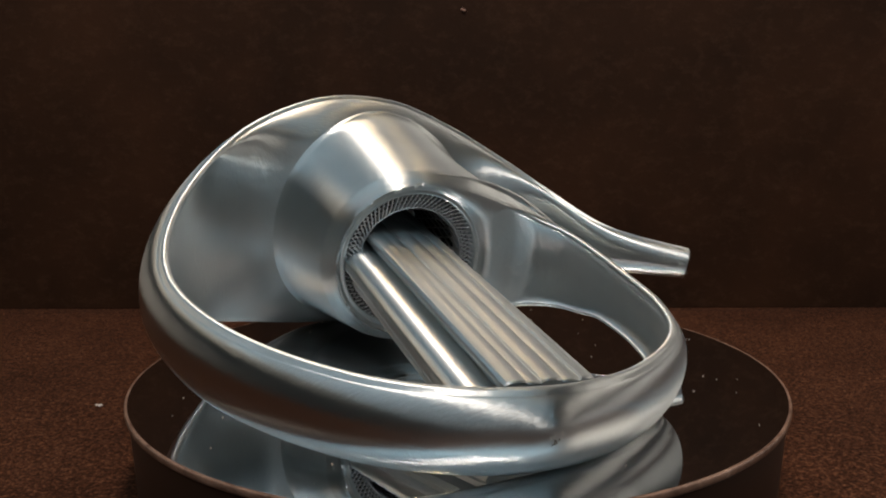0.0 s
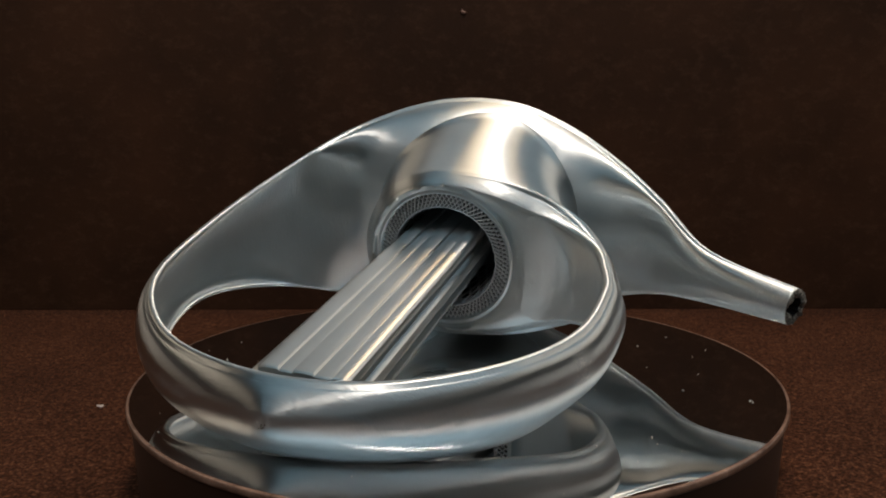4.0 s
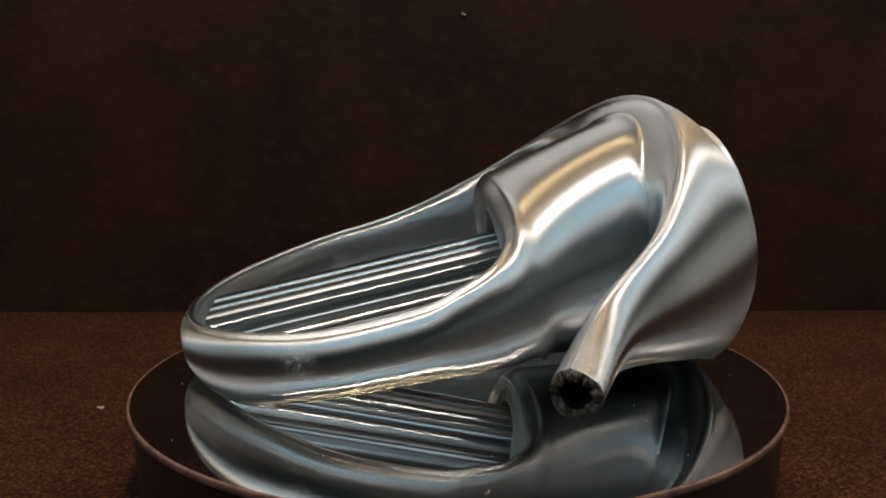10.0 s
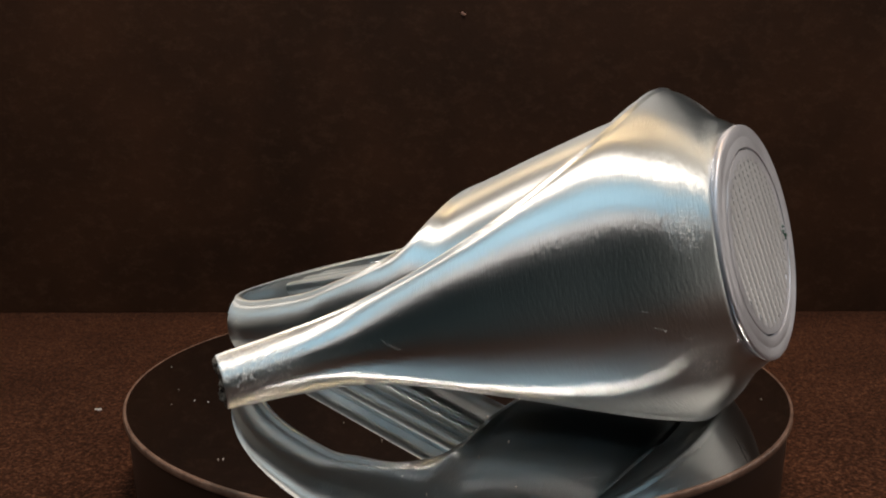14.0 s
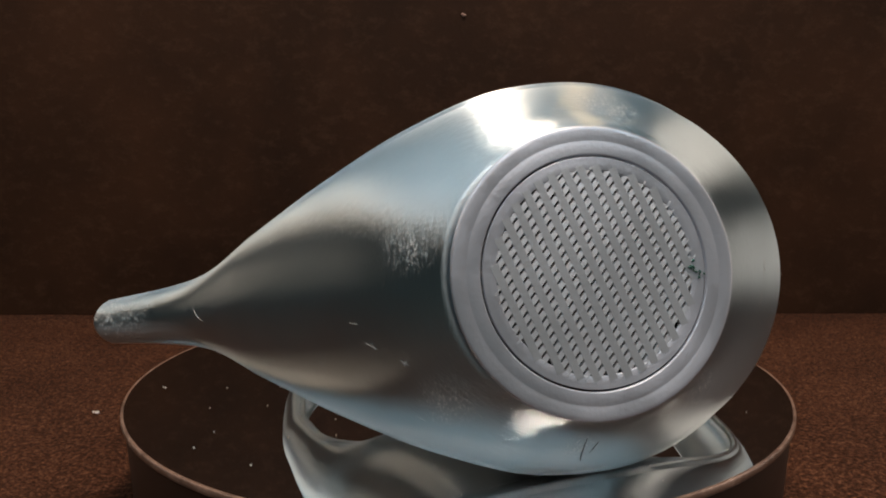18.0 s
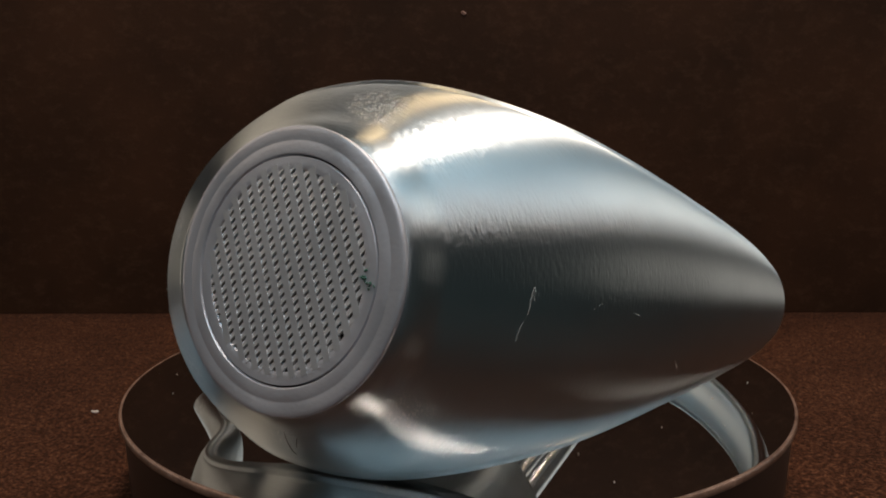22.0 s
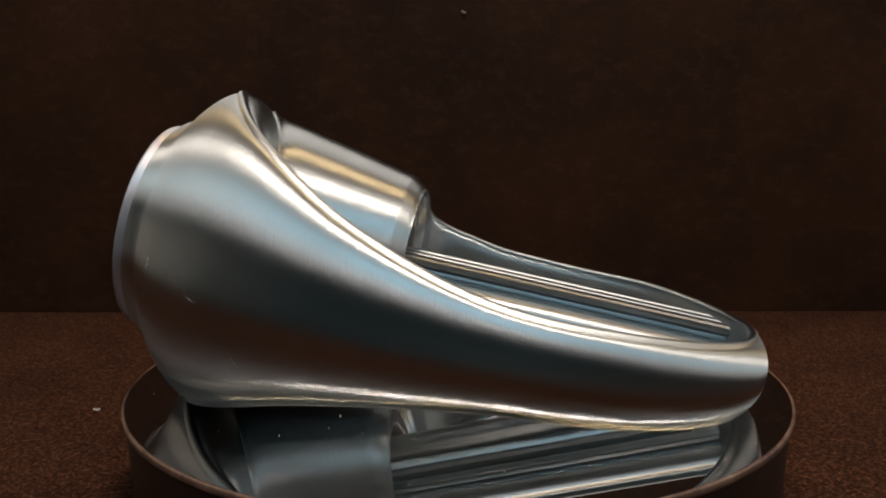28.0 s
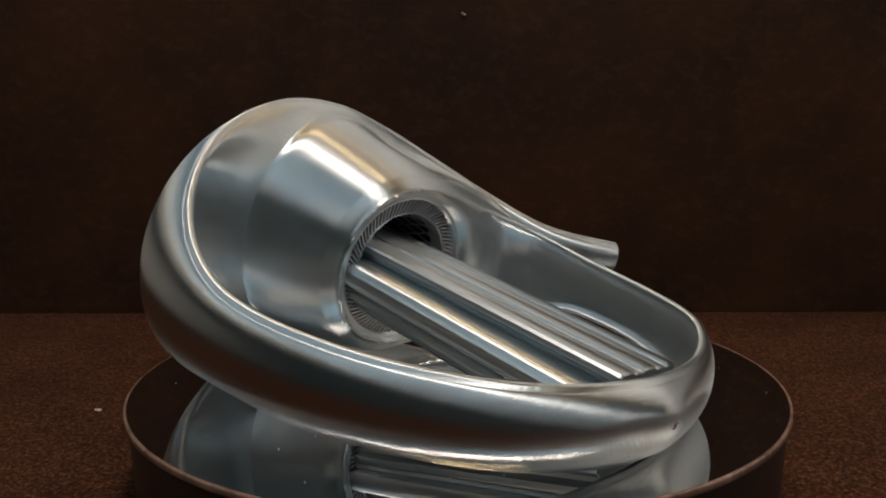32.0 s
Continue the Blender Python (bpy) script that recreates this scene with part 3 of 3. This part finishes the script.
green = LINT.copy()
green.name = "green_crumb"
green.node_tree.nodes["Principled BSDF"].inputs["Base Color"].default_value = (0.03, 0.11, 0.08, 1)


dull = LINT.copy()
dull.name = "dull_lint"
dull.node_tree.nodes["Principled BSDF"].inputs["Base Color"].default_value = (0.40, 0.24, 0.19, 1)


def crumbs(spots, size, squash=1.0):
    """Little uneven lumps, joined."""
    verts, faces = [], []
    for x, y, z in spots:
        k = len(verts)
        w = size * random.uniform(0.5, 1.3)
        for dx, dy, dz in ((1, 0, 0), (0, 1, 0), (-1, 0, 0), (0, -1, 0), (0, 0, 1), (0, 0, -1)):
            verts.append((x + dx * w * random.uniform(0.6, 1.4), y + dy * w * random.uniform(0.6, 1.4), z + dz * w * squash * random.uniform(0.7, 1.2)))
        faces.extend((k + i, k + (i + 1) % 4, k + 4) for i in range(4))
        faces.extend((k + (i + 1) % 4, k + i, k + 5) for i in range(4))
    return verts, faces


spots = [(0.219 + random.gauss(0, 0.008), -0.001, -0.011 + random.gauss(0, 0.010)) for i in range(16)]
tagged(housing_part("green_residue", mesh_of("green_residue", *crumbs(spots, 0.0035), green, False), "dark green crumbs stuck in the grille", grille), kind="stuff")
spots = []
for i in range(60):
    a, r = random.uniform(0, 2 * math.pi), math.sqrt(random.uniform(0.1, 0.93)) * 0.99
    spots.append((R * r * math.cos(a), R * r * math.sin(a), 0.00012))
tagged(part("dust", mesh_of("dust", *crumbs(spots, 0.00020), LINT, False), platter, "pale specks of dust on the mirror"), kind="stuff")


def lint(name, place, size, label, mat=LINT):
    verts, faces = crumbs([(random.gauss(0, size * 0.8), 0, random.gauss(0, size * 0.4)) for i in range(5)], size)
    ob = part(name, mesh_of(name, verts, faces, mat, False))
    ob.location = place
    return tagged(ob, label, "lint")


lint("lint_speck", (-0.1380, 0.0455, FLOOR_Z + 0.0006), 0.0006, "tiny pale speck of lint on the dark felt")
lint("lint_flake", (0.0048, WALL_Y - 0.0006, 0.1400), 0.0009, "tiny dull pink fleck stuck to the dark board", dull)

def hairline(name, path, width, mat, parent, label="", bow=0.0):
    """A thin raised or sunken line through points on the surface, in millimetres of the part's own space, four-sided and pointed."""
    spine = [Vector(p) / 1000 for p in path]
    dense = [Vector(p) for p in glide([tuple(p) for p in spine], 3 * len(spine) + 1)]
    along = (dense[-1] - dense[0]).normalized()
    side = along.orthogonal().normalized()
    lift = along.cross(side)
    secs = []
    for i, p in enumerate(dense):
        u = i / (len(dense) - 1)
        w = width * (0.15 + 0.85 * math.sin(math.pi * u)) * (1 + 0.5 * noise.noise(p * 9000))
        q = p + side * bow * math.sin(math.pi * u)
        secs.append([tuple(q + side * w), tuple(q + lift * w), tuple(q - side * w), tuple(q - lift * w)])
    return part(name, mesh_of(name, *loft(secs), mat, False), parent, label)


# scratches: both ends of each, in millimetres
TAIL_SCRATCHES = [
    ((-75.9, -33.6, 32.2), (-74.6, -35.5, 30.9), (-73.2, -37.4, 29.6)), ((-72.9, -34.9, 37.8), (-72.7, -36.1, 37.0), (-72.5, -37.1, 36.1)),
    ((-71.5, -38.0, 25.1), (-70.4, -39.4, 24.9), (-69.3, -41.0, 24.7)), ((-96.2, -17.8, 29.95), (-95.2, -18.3, 30.2), (-94.2, -18.7, 30.5)),
    ((-93.75, -20.8, 28.2), (-92.4, -21.3, 28.9), (-91.1, -21.9, 29.6)), ((-91.5, -22.3, 27.3), (-90.1, -23.0, 28.2), (-88.8, -23.6, 29.1)),
    ((-95.2, -20.1, 25.3), (-94.2, -20.8, 26.3), (-93.2, -21.35, 27.3)), ((-90.4, -21.9, 30.3), (-89.4, -22.4, 30.6), (-88.4, -22.9, 30.9)),
    ((-71.7, -37.8, 37.2), (-71.4, -38.0, 37.7), (-71.1, -38.3, 38.2))]
FLANK_SCRATCHES = [
    ((-44.0, -73.3, 32.4), (-42.9, -74.4, 32.3), (-41.85, -75.4, 32.2)), ((-39.0, -78.0, 31.6), (-38.4, -78.6, 31.4), (-37.7, -79.2, 31.2)),
    ((-36.85, -80.2, 33.4), (-35.5, -81.25, 32.8), (-34.2, -82.3, 32.2)), ((-30.75, -84.5, 30.7), (-29.4, -85.3, 30.1), (-28.0, -86.0, 29.4)),
    ((-36.4, -78.9, 25.1), (-35.7, -79.2, 24.2), (-35.0, -79.5, 23.2)), ((-26.7, -82.9, 17.65), (-25.6, -83.3, 17.1), (-24.45, -83.7, 16.6)),
    ((-14.8, -89.3, 19.35), (-14.1, -89.35, 18.8), (-13.4, -89.35, 18.2)), ((-39.8, -77.6, 37.3), (-39.0, -78.4, 37.2), (-38.2, -79.15, 37.1)),
    ((-46.3, -70.3, 27.6), (-45.5, -71.0, 27.5), (-44.8, -71.7, 27.4)), ((-55.9, -53.9, 52.3), (-55.7, -54.6, 51.9), (-55.6, -55.3, 51.5))]
SIDE_SCRATCHES = [
    ((60.2, -71.6, 46.5), (59.9, -72.2, 45.15), (59.6, -72.8, 43.8)), ((59.4, -72.9, 44.0), (59.3, -73.3, 42.4), (59.1, -73.6, 40.7)),
    ((58.5, -74.2, 39.4), (57.9, -74.8, 37.5), (57.4, -75.2, 35.5)), ((59.8, -72.1, 46.0), (60.25, -71.9, 45.1), (60.7, -71.8, 44.3)),
    ((69.2, -64.05, 41.1), (70.4, -62.5, 42.0), (71.5, -60.9, 42.85)), ((75.0, -56.7, 39.5), (75.6, -55.9, 39.0), (76.2, -55.0, 38.45)),
    ((60.8, -72.5, 35.0), (61.1, -72.2, 34.7), (61.5, -71.9, 34.5)), ((80.9, -45.0, 27.2), (80.9, -44.3, 26.1), (80.9, -43.5, 24.9))]
ARM_SCRATCHES = [
    ((-51.6, -0.3, 30.4), (-51.7, -0.9, 29.2), (-51.7, -1.5, 28.05)), ((-49.5, -6.1, 33.15), (-49.6, -6.4, 32.7), (-49.6, -6.7, 32.2)),
    ((75.2, -34.1, 39.8), (75.1, -35.05, 36.5), (75.0, -35.9, 33.2))]
for group in (TAIL_SCRATCHES, FLANK_SCRATCHES, SIDE_SCRATCHES, ARM_SCRATCHES):
    for path in group:
        hairline("scratch", path, random.uniform(0.00004, 0.00009), NICK, shell, "", random.uniform(-0.0003, 0.0003))
# short nicks scattered about the deepest scratches
for path in SIDE_SCRATCHES[:4] + TAIL_SCRATCHES[3:8] + FLANK_SCRATCHES[2:4]:
    for k in range(4):
        a = Vector(path[0]).lerp(Vector(path[2]), random.random())
        turn_by = Vector((random.gauss(0, 0.35), random.gauss(0, 0.2), random.gauss(0, 0.7)))
        hairline("nick", (tuple(a), tuple(a + 0.5 * turn_by), tuple(a + turn_by)), random.uniform(0.00004, 0.00008), NICK, shell)
hairline("scratch", ((31.95, 16.6, 25.95), (31.9, 17.9, 26.4), (31.7, 19.25, 26.9)), 0.00010, NICK, rod)
# dark hairline cracks below the flange
hairline("crack", ((10.5, -82.35, 1.96), (8.9, -86.5, 6.5), (8.8, -88.6, 9.95), (9.15, -89.8, 12.4)), 0.00016, GRIME, shell, "dark hairline crack")
hairline("crack", ((10.5, -87.3, 7.9), (11.3, -88.25, 9.65), (12.2, -89.0, 11.3)), 0.00012, GRIME, shell, "dark hairline crack")
# the print's seam on the ring's tip: a small nub with a torn crumb
nub = [(17.1 + random.gauss(0, 0.5), 88.75 + random.gauss(0, 0.12), 10.2 + random.gauss(0, 0.35)) for k in range(9)]
nub_mesh = mesh_of("seam_nub", *crumbs([tuple(c / 1000 for c in p) for p in nub], 0.00030), TORN, False)
part("seam_nub", nub_mesh, shell, "rough seam nub with dull crumbs")
# ---- what moves ----
TURN = [(0.0, 204.48), (8.0, 118.92), (16.0, 33.41), (24.0, -51.45), (32.0, -135.72)]


def turned(t):
    for (t0, a0), (t1, a1) in zip(TURN, TURN[1:]):
        if t <= t1:
            return a0 + (a1 - a0) * (t - t0) / (t1 - t0)
    return TURN[-1][1]


def motions():
    rows = [(float(t), pose(0, 0, 0, 0, 0, turned(t))) for t in range(33)]
    walk(sculpture, rows)
    walk(platter, rows)


motions()
